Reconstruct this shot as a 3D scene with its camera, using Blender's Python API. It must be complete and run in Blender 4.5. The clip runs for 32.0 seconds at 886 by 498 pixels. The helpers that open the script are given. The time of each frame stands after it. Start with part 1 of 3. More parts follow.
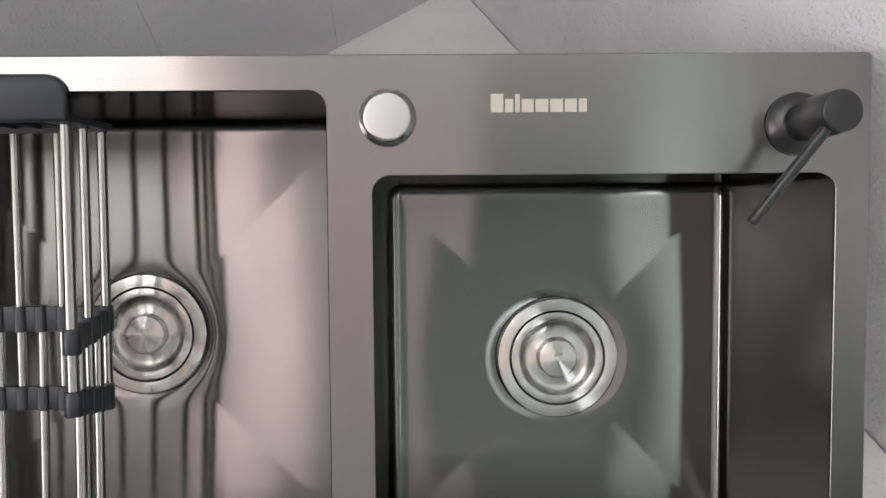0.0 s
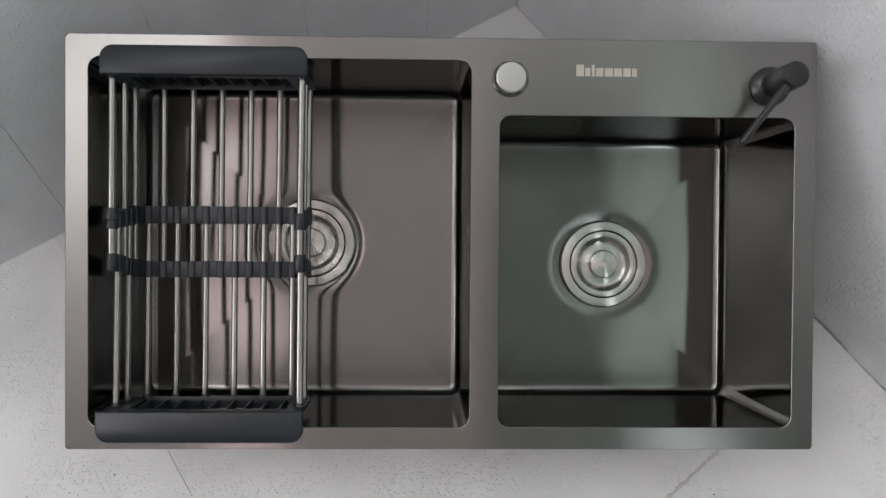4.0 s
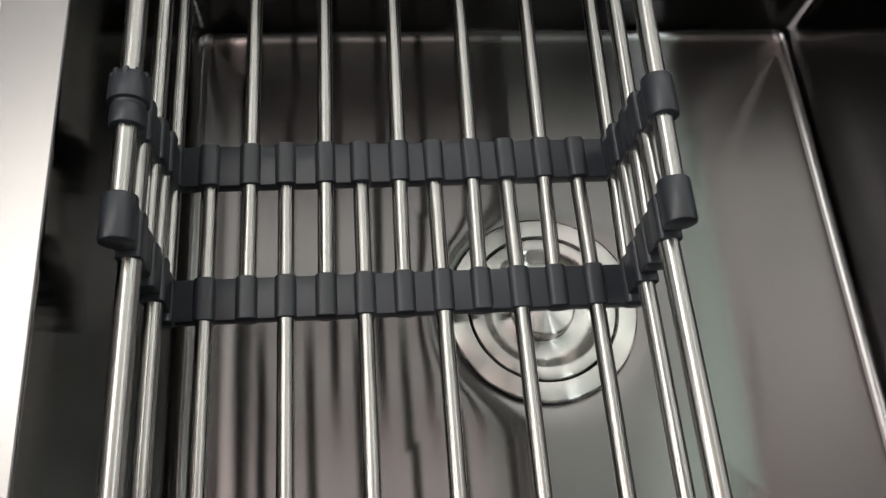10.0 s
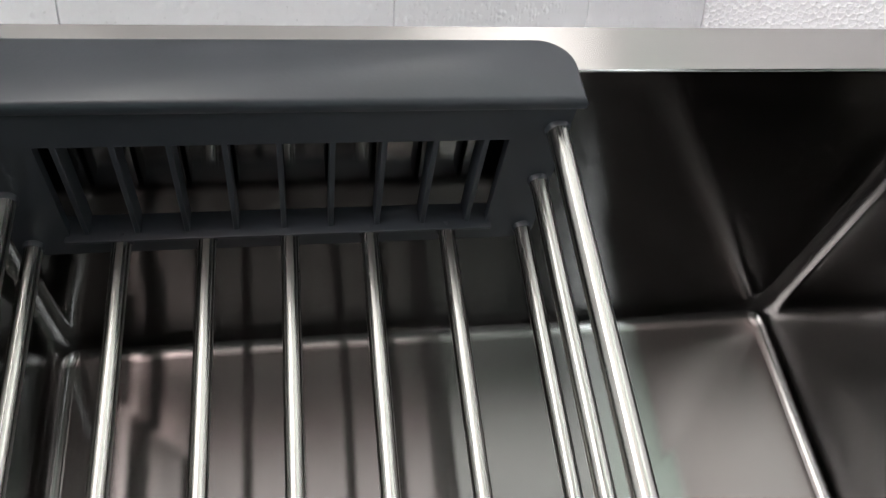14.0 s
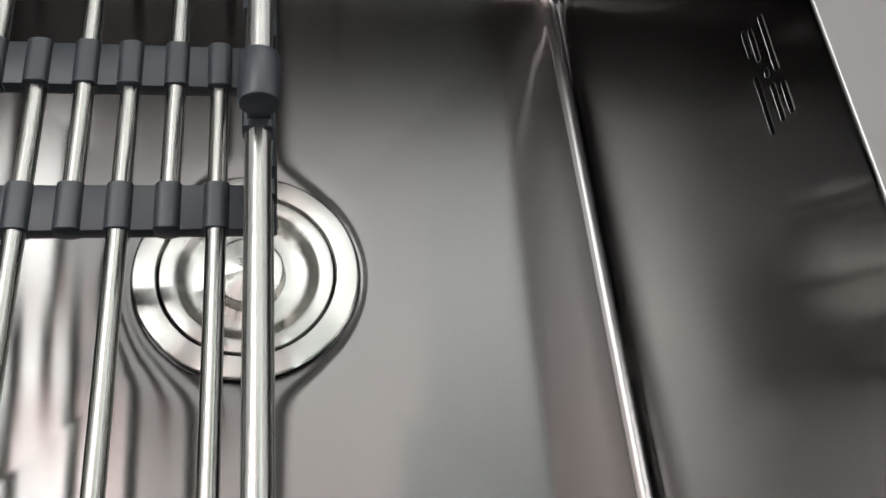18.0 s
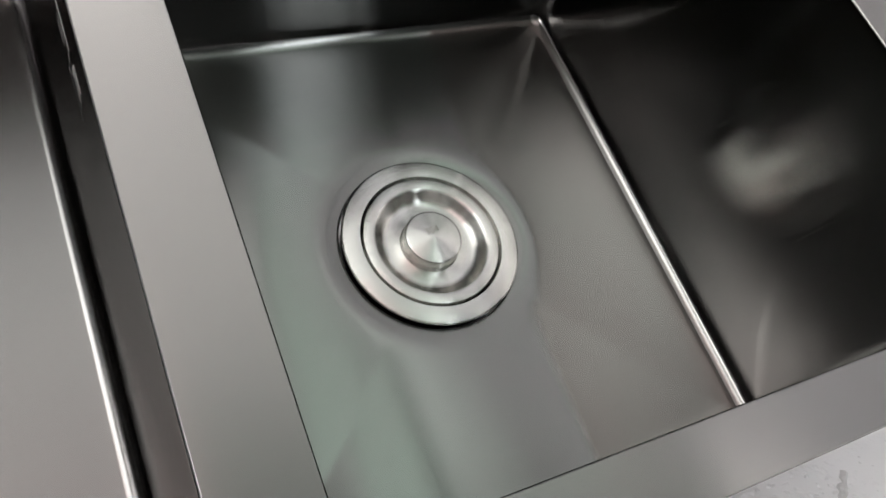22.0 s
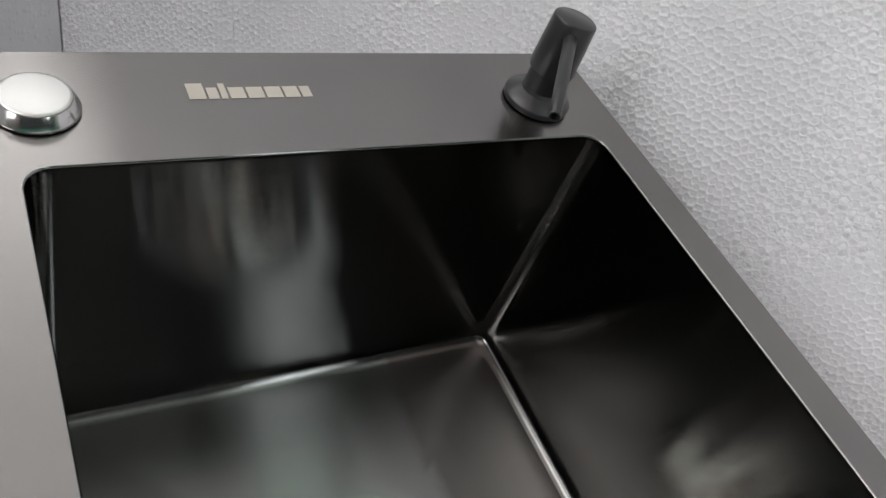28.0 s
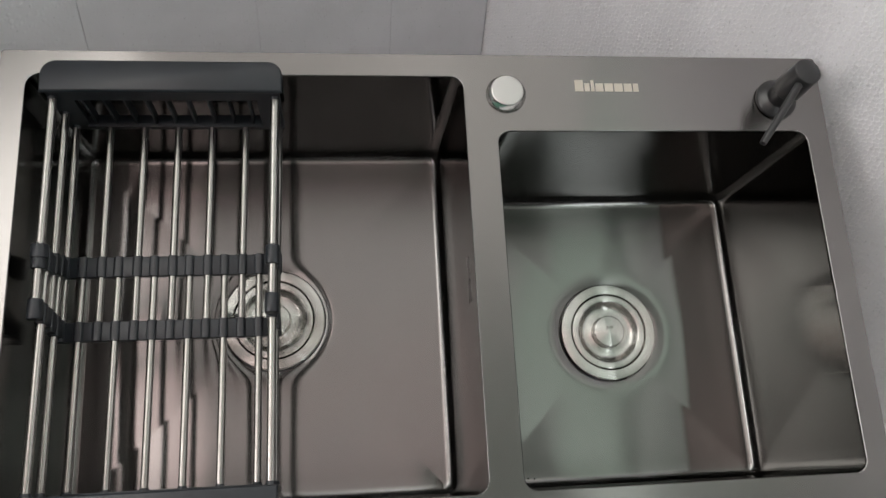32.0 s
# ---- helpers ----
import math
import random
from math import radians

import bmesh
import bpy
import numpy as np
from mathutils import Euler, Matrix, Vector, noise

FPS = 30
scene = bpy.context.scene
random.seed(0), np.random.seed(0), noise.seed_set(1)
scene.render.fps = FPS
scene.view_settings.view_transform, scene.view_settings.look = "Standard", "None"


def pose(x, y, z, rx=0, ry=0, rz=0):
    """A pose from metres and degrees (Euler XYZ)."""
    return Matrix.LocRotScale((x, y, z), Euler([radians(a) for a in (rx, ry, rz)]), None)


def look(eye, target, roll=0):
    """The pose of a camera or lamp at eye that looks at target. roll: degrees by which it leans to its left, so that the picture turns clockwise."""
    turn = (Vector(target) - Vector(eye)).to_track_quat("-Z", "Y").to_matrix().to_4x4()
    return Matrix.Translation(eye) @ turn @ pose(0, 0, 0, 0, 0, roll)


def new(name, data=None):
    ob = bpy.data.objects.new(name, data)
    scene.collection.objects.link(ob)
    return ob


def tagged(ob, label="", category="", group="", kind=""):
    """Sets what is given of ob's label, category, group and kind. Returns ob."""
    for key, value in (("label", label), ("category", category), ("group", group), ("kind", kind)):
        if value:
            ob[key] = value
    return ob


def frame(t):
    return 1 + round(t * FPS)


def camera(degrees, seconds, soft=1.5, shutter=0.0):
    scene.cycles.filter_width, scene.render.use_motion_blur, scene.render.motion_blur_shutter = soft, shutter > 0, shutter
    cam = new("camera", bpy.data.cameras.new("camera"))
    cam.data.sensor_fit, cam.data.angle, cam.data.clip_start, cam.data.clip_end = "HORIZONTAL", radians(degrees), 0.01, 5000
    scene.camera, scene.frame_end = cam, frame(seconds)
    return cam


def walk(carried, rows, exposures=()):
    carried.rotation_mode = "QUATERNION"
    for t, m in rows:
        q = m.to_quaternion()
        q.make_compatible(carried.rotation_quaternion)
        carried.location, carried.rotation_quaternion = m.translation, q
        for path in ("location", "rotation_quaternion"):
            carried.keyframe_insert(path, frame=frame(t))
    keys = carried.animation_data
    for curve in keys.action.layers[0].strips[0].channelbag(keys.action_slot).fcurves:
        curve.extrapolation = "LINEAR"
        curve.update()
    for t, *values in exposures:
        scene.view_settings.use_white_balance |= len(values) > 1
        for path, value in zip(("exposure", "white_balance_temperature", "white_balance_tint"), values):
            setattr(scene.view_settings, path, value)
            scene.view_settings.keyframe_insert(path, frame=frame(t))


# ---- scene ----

# the sink leans back against the corner: its own frame, z out of the deck
TILT = 29.17
SINK = pose(0, 0, 0.2735, TILT)

cam = camera(56.49, 32.0)
PATH = [
    (0, 0.1038, 0.1220, 0.5781, -3.18, -0.60, -0.41),
    (0.5, 0.0547, 0.0991, 0.6804, -4.83, -0.60, -0.14),
    (1, 0.0106, 0.0958, 0.7382, -5.46, -0.74, 0.07),
    (1.5, -0.0399, 0.0959, 0.7681, -5.39, -0.94, -0.28),
    (2, -0.0257, 0.0430, 0.8286, -4.28, -0.94, 0.79),
    (2.5, -0.0209, 0.0234, 0.8659, -2.63, -0.96, 0.89),
    (4.5, -0.0263, 0.0017, 0.9053, -0.63, -1.67, 0.27),
    (5, -0.0323, -0.0061, 0.9064, -0.39, -1.95, 0.24),
    (5.5, -0.0283, -0.0102, 0.9036, -0.38, -2.13, 0.07),
    (6, -0.0292, -0.0130, 0.8959, -0.46, -2.15, -0.02),
    (6.5, -0.0363, -0.0260, 0.8841, -0.46, -2.07, -0.06),
    (7, -0.0672, -0.0501, 0.8609, -0.41, -1.97, 0.13),
    (7.5, -0.1298, -0.0895, 0.7816, -0.28, -2.08, 0.70),
    (8, -0.2660, -0.1141, 0.6293, -0.11, -2.61, 0.63),
    (8.5, -0.2858, -0.1533, 0.4399, 5.01, -3.62, -1.84),
    (9, -0.2887, -0.1698, 0.3367, 15.28, -4.77, -3.22),
    (9.5, -0.2860, -0.1783, 0.2807, 19.24, -5.26, -3.27),
    (10, -0.2817, -0.1512, 0.2592, 22.53, -4.68, -4.09),
    (10.5, -0.2875, -0.1257, 0.2418, 23.88, -4.85, -4.27),
    (11, -0.2943, -0.1017, 0.2262, 25.77, -4.99, -4.97),
    (11.5, -0.3001, -0.0748, 0.2176, 27.18, -5.34, -5.39),
    (12, -0.3025, -0.0544, 0.2160, 28.00, -5.79, -5.53),
    (12.5, -0.2965, -0.0310, 0.2106, 30.04, -5.98, -5.74),
    (13, -0.2906, -0.0168, 0.2142, 32.07, -5.73, -6.15),
    (13.5, -0.2751, -0.0116, 0.2200, 33.39, -6.33, -7.25),
    (15.5, -0.2206, -0.0877, 0.2098, 32.39, -8.38, -7.71),
    (16, -0.2177, -0.1085, 0.2061, 30.92, -8.67, -6.84),
    (16.5, -0.2126, -0.1287, 0.1969, 28.72, -9.60, -6.23),
    (17, -0.1998, -0.1483, 0.1978, 27.73, -9.35, -5.50),
    (17.5, -0.1809, -0.1634, 0.1998, 26.33, -9.82, -4.97),
    (18, -0.1519, -0.1849, 0.1944, 26.61, -9.24, -5.48),
    (18.5, -0.1252, -0.1919, 0.1935, 27.03, -11.18, -9.03),
    (19, -0.1160, -0.1909, 0.2066, 25.91, -13.11, -12.00),
    (19.5, -0.1009, -0.2165, 0.2283, 25.81, -13.84, -12.59),
    (20, -0.0727, -0.2058, 0.2053, 26.13, -15.42, -15.45),
    (20.5, -0.0523, -0.2190, 0.2100, 26.34, -15.56, -16.87),
    (21, -0.0264, -0.2204, 0.2140, 26.95, -16.05, -18.87),
    (21.5, -0.0082, -0.2160, 0.2201, 27.42, -16.71, -20.93),
    (22, 0.0079, -0.2161, 0.2257, 29.05, -16.94, -22.51),
    (22.5, 0.0032, -0.2045, 0.2178, 31.95, -19.28, -23.98),
    (23, 0.0207, -0.2069, 0.2348, 35.47, -17.41, -25.37),
    (23.5, 0.0221, -0.1864, 0.2435, 37.20, -18.45, -26.21),
    (24, 0.0359, -0.1795, 0.2535, 39.66, -17.62, -26.80),
    (24.5, 0.0395, -0.1712, 0.2594, 40.80, -18.07, -26.69),
    (25, 0.0377, -0.1620, 0.2627, 42.23, -18.73, -26.60),
    (25.5, 0.0347, -0.1575, 0.2614, 44.08, -18.67, -27.29),
    (27.5, 0.0365, -0.1523, 0.2798, 45.21, -18.17, -26.13),
    (28, 0.0383, -0.1520, 0.2760, 44.33, -17.58, -25.24),
    (28.5, 0.0165, -0.1599, 0.2808, 39.11, -16.98, -23.98),
    (29, -0.0060, -0.1553, 0.2976, 34.06, -15.40, -20.05),
    (29.5, -0.0214, -0.1277, 0.3893, 27.00, -13.65, -16.28),
    (30, -0.0498, -0.1155, 0.4744, 20.33, -11.53, -10.65),
    (30.5, -0.0676, -0.1293, 0.5445, 16.32, -9.48, -7.09),
    (31, -0.0796, -0.1518, 0.6082, 15.04, -7.88, -4.78),
    (31.5, -0.0897, -0.1706, 0.6734, 15.10, -7.12, -3.68),
    (32, -0.0991, -0.1869, 0.7393, 15.99, -6.74, -3.06),
]
# seconds, stops, kelvin, tint
EXPOSURES = [(0, 0.48, 6600, 11), (1, 0.4, 6600, 10.5), (2, 0.1, 6550, 10.5), (4.5, -0.14, 6450, 10), (7, -0.21, 6520, 10.5), (8, -0.33, 6750, 11.5), (9, 0.29, 6800, 11.5),
             (10, 0.54, 6700, 11), (13, 1.16, 6480, 10), (15.5, 1.54, 6850, 11.5), (16.5, 1.5, 6800, 11.5), (18, 1.06, 6500, 10), (20, 0.96, 6450, 10), (22, 0.67, 6550, 10),
             (24, 0.66, 6500, 9.5), (25.5, 0.36, 6480, 9.5), (28, 0.2, 6500, 10.3), (29, 0.68, 6700, 11), (30, 0.76, 6750, 11), (31, 0.78, 6750, 11), (32, 0.18, 6750, 11)]
walk(cam, [(t, SINK @ pose(*row)) for t, *row in PATH], EXPOSURES)

# ---- world and light ----
world = bpy.data.worlds.new("world")
world.use_nodes = True
scene.world = world
sky = world.node_tree.nodes.new("ShaderNodeTexSky")
sky.sky_type, sky.sun_disc = "NISHITA", False
sky.sun_elevation, sky.sun_rotation = radians(40), radians(250)
world.node_tree.links.new(sky.outputs[0], world.node_tree.nodes["Background"].inputs[0])
world.node_tree.nodes["Background"].inputs[1].default_value = 0.1


def area_lamp(name, eye, target, sx, sy, watts, colour):
    lamp = bpy.data.lights.new(name, "AREA")
    lamp.shape, lamp.size, lamp.size_y, lamp.energy, lamp.color = "RECTANGLE", sx, sy, watts, colour
    ob = new(name, lamp)
    ob.matrix_world = look(eye, target)
    return ob


# unseen fill lamp, added to brighten the white boards from the left
area_lamp("fill_lamp_west", (-2.62, -0.9, 1.75), (0, -0.9, 1.2), 2.2, 1.5, 50, (1.0, 0.97, 0.96))

# ---- materials ----


def principled(name, colour, rough, metal=0.0):
    m = bpy.data.materials.new(name)
    m.use_nodes = True
    b = m.node_tree.nodes["Principled BSDF"]
    b.inputs["Base Color"].default_value = (*colour, 1)
    b.inputs["Roughness"].default_value, b.inputs["Metallic"].default_value = rough, metal
    return m, m.node_tree.nodes, m.node_tree.links, b


def coords(nodes, links, scale):
    tc, mp = nodes.new("ShaderNodeTexCoord"), nodes.new("ShaderNodeMapping")
    links.new(tc.outputs["Object"], mp.inputs["Vector"])
    mp.inputs["Scale"].default_value = scale
    return mp.outputs["Vector"]


def noise_node(nodes, links, vec, scale, detail=3.0):
    n = nodes.new("ShaderNodeTexNoise")
    n.inputs["Scale"].default_value, n.inputs["Detail"].default_value = scale, detail
    links.new(vec, n.inputs["Vector"])
    return n.outputs["Fac"]


def ramp(nodes, links, fac, lo, hi, a=0.0, b=1.0):
    r = nodes.new("ShaderNodeMapRange")
    r.inputs["From Min"].default_value, r.inputs["From Max"].default_value = lo, hi
    r.inputs["To Min"].default_value, r.inputs["To Max"].default_value = a, b
    links.new(fac, r.inputs["Value"])
    return r.outputs["Result"]


def mix(nodes, links, fac, a, b):
    m = nodes.new("ShaderNodeMix")
    m.data_type = "RGBA"
    links.new(fac, m.inputs["Factor"])
    m.inputs["A"].default_value, m.inputs["B"].default_value = (*a, 1), (*b, 1)
    return m.outputs["Result"]


def bump(nodes, links, b, height, strength, distance, under=None):
    n = nodes.new("ShaderNodeBump")
    n.inputs["Strength"].default_value, n.inputs["Distance"].default_value = strength, distance
    links.new(height, n.inputs["Height"])
    if under:
        links.new(under, n.inputs["Normal"])
    links.new(n.outputs["Normal"], b.inputs["Normal"])
    return n.outputs["Normal"]


def short_gloss(nodes, links, old):
    """Swap the general shader for a bare metal gloss whose lobe has no long tail; its inputs are taken over."""
    g = nodes.new("ShaderNodeBsdfAnisotropic")
    g.distribution = "BECKMANN"
    for name, to in (("Base Color", "Color"), ("Roughness", "Roughness"), ("Tangent", "Tangent"), ("Normal", "Normal")):
        for link in list(old.inputs[name].links):
            links.new(link.from_socket, g.inputs[to])
    g.inputs["Anisotropy"].default_value = -0.77
    links.new(g.outputs[0], nodes["Material Output"].inputs["Surface"])
    return g


def brushed(name, a, b_, rough, stretch, spread=0.08, wave=0.0, drawn=0.0, coarse=0.0):
    """Brushed metal: fine streaks along the long side of stretch, faint blotches of wear."""
    m, nodes, links, b = principled(name, a, rough, 1.0)
    fine = noise_node(nodes, links, coords(nodes, links, stretch), 1.0, 2.0)
    blot = noise_node(nodes, links, coords(nodes, links, (9, 9, 9)), 1.0, 4.0)
    links.new(mix(nodes, links, ramp(nodes, links, blot, 0.3, 0.7), a, b_), b.inputs["Base Color"])
    add = nodes.new("ShaderNodeMath")
    add.operation = "ADD"
    links.new(ramp(nodes, links, fine, 0.25, 0.75, rough - spread, rough + spread), add.inputs[0])
    links.new(ramp(nodes, links, blot, 0.3, 0.7, -0.012, 0.012), add.inputs[1])
    links.new(add.outputs[0], b.inputs["Roughness"])
    under = bump(nodes, links, b, fine, 0.0 if drawn else 0.03, 0.0001)
    if drawn:
        # brushed along x on floor and end walls: the gloss is drawn out across the strokes
        geo, dot, big, pick = (nodes.new(k) for k in ("ShaderNodeNewGeometry", "ShaderNodeVectorMath", "ShaderNodeMath", "ShaderNodeMix"))
        dot.operation, big.operation, pick.data_type = "DOT_PRODUCT", "GREATER_THAN", "VECTOR"
        up, along = SINK.to_3x3() @ Vector((0, 0, 1)), SINK.to_3x3() @ Vector((0, 1, 0))
        links.new(geo.outputs["Normal"], dot.inputs[0])
        dot.inputs[1].default_value, big.inputs[1].default_value = up, 0.6
        links.new(dot.outputs["Value"], big.inputs[0])
        links.new(big.outputs[0], pick.inputs["Factor"])
        pick.inputs[4].default_value, pick.inputs[5].default_value = up, along
        links.new(pick.outputs[1], b.inputs["Tangent"])
        b.inputs["Anisotropic"].default_value = drawn
        if wave:
            # the floor is brushed more coarsely than the side walls
            floor_rough = nodes.new("ShaderNodeMath")
            floor_rough.operation = "MULTIPLY_ADD"
            links.new(big.outputs[0], floor_rough.inputs[0])
            floor_rough.inputs[1].default_value = coarse
            links.new(add.outputs[0], floor_rough.inputs[2])
            links.new(floor_rough.outputs[0], b.inputs["Roughness"])
            g = short_gloss(nodes, links, b)
            # the coarse brushing of the floor also scatters part of the light widely
            wide, blend, part_of = nodes.new("ShaderNodeBsdfAnisotropic"), nodes.new("ShaderNodeMixShader"), nodes.new("ShaderNodeMath")
            wide.distribution, part_of.operation = "BECKMANN", "MULTIPLY"
            links.new(b.inputs["Base Color"].links[0].from_socket, wide.inputs["Color"])
            links.new(pick.outputs[1], wide.inputs["Tangent"])
            wide.inputs["Roughness"].default_value, wide.inputs["Anisotropy"].default_value = 0.50, -0.35
            links.new(big.outputs[0], part_of.inputs[0])
            part_of.inputs[1].default_value = 0.14
            links.new(part_of.outputs[0], blend.inputs["Fac"])
            links.new(g.outputs[0], blend.inputs[1])
            links.new(wide.outputs[0], blend.inputs[2])
            links.new(blend.outputs[0], nodes["Material Output"].inputs["Surface"])
            b = g
    if wave:
        soft = noise_node(nodes, links, coords(nodes, links, (14, 14, 14)), 1.0, 1.0)
        bump(nodes, links, b, soft, wave, 0.004, under)
    return m


DECK = brushed("gunmetal_deck", (0.250, 0.238, 0.232), (0.268, 0.254, 0.247), 0.205, (6, 900, 900), 0.012, 0.0, 0.95)
BOWL = brushed("gunmetal_bowl_rose", (0.224, 0.217, 0.213), (0.217, 0.213, 0.211), 0.112, (6, 1900, 1900), 0.003, 0.024, 0.95, 0.066)
BOWL_G = brushed("gunmetal_bowl_green", (0.212, 0.213, 0.206), (0.218, 0.212, 0.207), 0.112, (6, 1900, 1900), 0.003, 0.022, 0.95, 0.048)


def turned(name, a, b_, rough):
    """Lathe-turned metal: the gloss is drawn out round the axis."""
    m = brushed(name, a, b_, rough, (60, 60, 60), 0.03)
    nodes, links = m.node_tree.nodes, m.node_tree.links
    tan = nodes.new("ShaderNodeTangent")
    tan.direction_type, tan.axis = "RADIAL", "Z"
    links.new(tan.outputs[0], nodes["Principled BSDF"].inputs["Tangent"])
    g = short_gloss(nodes, links, nodes["Principled BSDF"])
    g.inputs["Anisotropy"].default_value, g.inputs["Rotation"].default_value = -0.82, 0.25
    return m


ROD = brushed("stainless_rod", (0.34, 0.331, 0.316), (0.40, 0.389, 0.371), 0.26, (900, 4, 900), 0.13)
KNOB = turned("turned_knob", (0.57, 0.56, 0.54), (0.63, 0.615, 0.59), 0.21)
DRAIN = turned("satin_stainless", (0.55, 0.54, 0.52), (0.61, 0.595, 0.57), 0.21)
SATIN = brushed("satin_cap", (0.52, 0.515, 0.505), (0.57, 0.563, 0.55), 0.33, (40, 900, 900), 0.05)
CHROME = brushed("polished_stainless", (0.56, 0.55, 0.54), (0.60, 0.59, 0.575), 0.16, (400, 400, 400), 0.03)


def plastic(name, colour, rough, grain, depth):
    m, nodes, links, b = principled(name, colour, rough)
    g = noise_node(nodes, links, coords(nodes, links, (1, 1, 1)), grain, 3.0)
    blot = noise_node(nodes, links, coords(nodes, links, (1, 1, 1)), 35, 3.0)
    links.new(mix(nodes, links, ramp(nodes, links, blot, 0.3, 0.7), colour, tuple(c * 1.25 for c in colour)), b.inputs["Base Color"])
    links.new(ramp(nodes, links, blot, 0.3, 0.7, rough - 0.015, rough + 0.025), b.inputs["Roughness"])
    bump(nodes, links, b, g, 0.12, depth)
    return m


BLACK = plastic("black_plastic", (0.0155, 0.0185, 0.0235), 0.40, 900, 0.0003)
PUMP = plastic("charcoal_coating", (0.018, 0.018, 0.019), 0.30, 1500, 0.0002)
# black for gaskets and crumbs, and for shade in the basket gap and slots
DARK, *_, dark_shader = principled("gap_shade_and_black_parts", (0.002, 0.002, 0.002), 0.9)
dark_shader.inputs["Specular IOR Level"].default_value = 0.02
PRINT, *_ = principled("etched_print", (0.50, 0.46, 0.40), 0.5)


def foam(name, colour, cell, strength, sparse=0.0):
    """Moulded polystyrene: pressed beads with fine gaps between them, smooth and rough zones, grey dust."""
    m, nodes, links, b = principled(name, colour, 0.55)
    vec = coords(nodes, links, (1, 1, 1))
    wob = nodes.new("ShaderNodeTexNoise")
    wob.inputs["Scale"].default_value = 90
    links.new(vec, wob.inputs["Vector"])
    add = nodes.new("ShaderNodeVectorMath")
    add.operation = "MULTIPLY_ADD"
    links.new(wob.outputs["Color"], add.inputs[0])
    add.inputs[1].default_value = (0.004, 0.004, 0.004)
    links.new(vec, add.inputs[2])
    v = nodes.new("ShaderNodeTexVoronoi")
    v.feature = "F1"
    v.inputs["Scale"].default_value = cell
    links.new(add.outputs[0], v.inputs["Vector"])
    zone = ramp(nodes, links, noise_node(nodes, links, vec, 9.0, 5.0), 0.38, 0.62, 0.05, 1.0)
    dome = ramp(nodes, links, v.outputs["Distance"], 0.15, 0.75, 1.0, 0.0)
    mul = nodes.new("ShaderNodeMath")
    mul.operation = "MULTIPLY"
    links.new(dome, mul.inputs[0])
    links.new(zone, mul.inputs[1])
    if sparse:
        # only some of the beads stand proud
        pickout, few = nodes.new("ShaderNodeSeparateColor"), nodes.new("ShaderNodeMath")
        few.operation = "MULTIPLY"
        links.new(v.outputs["Color"], pickout.inputs[0])
        links.new(mul.outputs[0], few.inputs[0])
        links.new(ramp(nodes, links, pickout.outputs[0], sparse, sparse + 0.15), few.inputs[1])
        mul = few
    fine = noise_node(nodes, links, vec, 700, 2.0)
    sum_ = nodes.new("ShaderNodeMath")
    sum_.operation = "MULTIPLY_ADD"
    links.new(fine, sum_.inputs[0])
    sum_.inputs[1].default_value = 0.10
    links.new(mul.outputs[0], sum_.inputs[2])
    dust = noise_node(nodes, links, vec, 7.0, 5.0)
    speck = ramp(nodes, links, noise_node(nodes, links, vec, 260, 1.0), 0.70, 0.76)
    dirt = nodes.new("ShaderNodeMath")
    dirt.operation, dirt.use_clamp = "ADD", True
    links.new(ramp(nodes, links, dust, 0.35, 0.7, 0.0, 0.55), dirt.inputs[0])
    links.new(speck, dirt.inputs[1])
    links.new(mix(nodes, links, dirt.outputs[0], colour, tuple(c * 0.78 for c in colour)), b.inputs["Base Color"])
    b.inputs["Specular IOR Level"].default_value = 0.35
    bump(nodes, links, b, sum_.outputs[0], strength, 0.0016)
    return m


FOAM_R = foam("polystyrene_rough", (0.79, 0.79, 0.82), 150, 1.0)
FOAM_B = foam("polystyrene_beads", (0.80, 0.80, 0.82), 400, 0.12)
FOAM_L = foam("polystyrene_smooth", (0.79, 0.79, 0.82), 230, 0.40, 0.55)
FOAM_DUSTY = foam("polystyrene_dusty", (0.60, 0.59, 0.59), 300, 0.6)
FOAM_F = foam("polystyrene_floor", (0.80, 0.79, 0.80), 300, 0.75, 0.60)


def painted(name, colour, scale, var):
    m, nodes, links, b = principled(name, colour, 0.6)
    vec = coords(nodes, links, (1, 1, 1))
    n = noise_node(nodes, links, vec, scale, 5.0)
    links.new(mix(nodes, links, ramp(nodes, links, n, 0.3, 0.7), colour, tuple(c * var for c in colour)), b.inputs["Base Color"])
    bump(nodes, links, b, noise_node(nodes, links, vec, scale * 12, 4.0), 0.2, 0.002)
    return m


GREEN = painted("green_floor_paint", (0.035, 0.13, 0.095), 3.0, 0.8)
gn, gl = GREEN.node_tree.nodes, GREEN.node_tree.links
worn = mix(gn, gl, ramp(gn, gl, noise_node(gn, gl, coords(gn, gl, (14, 40, 14)), 1.0, 3.0), 0.66, 0.69), (0.035, 0.13, 0.095), (0.012, 0.05, 0.038))
gl.new(worn, gn["Principled BSDF"].inputs["Base Color"])
# tones of the unseen walls, chosen for what the steel mirrors
WALL_PINK = painted("unseen_rose_wall", (0.23, 0.195, 0.195), 1.5, 0.92)
WALL_DARK = painted("unseen_dark_wall", (0.022, 0.026, 0.028), 1.5, 0.9)
WALL_GREEN = painted("unseen_green_wall", (0.42, 0.52, 0.45), 1.5, 0.92)


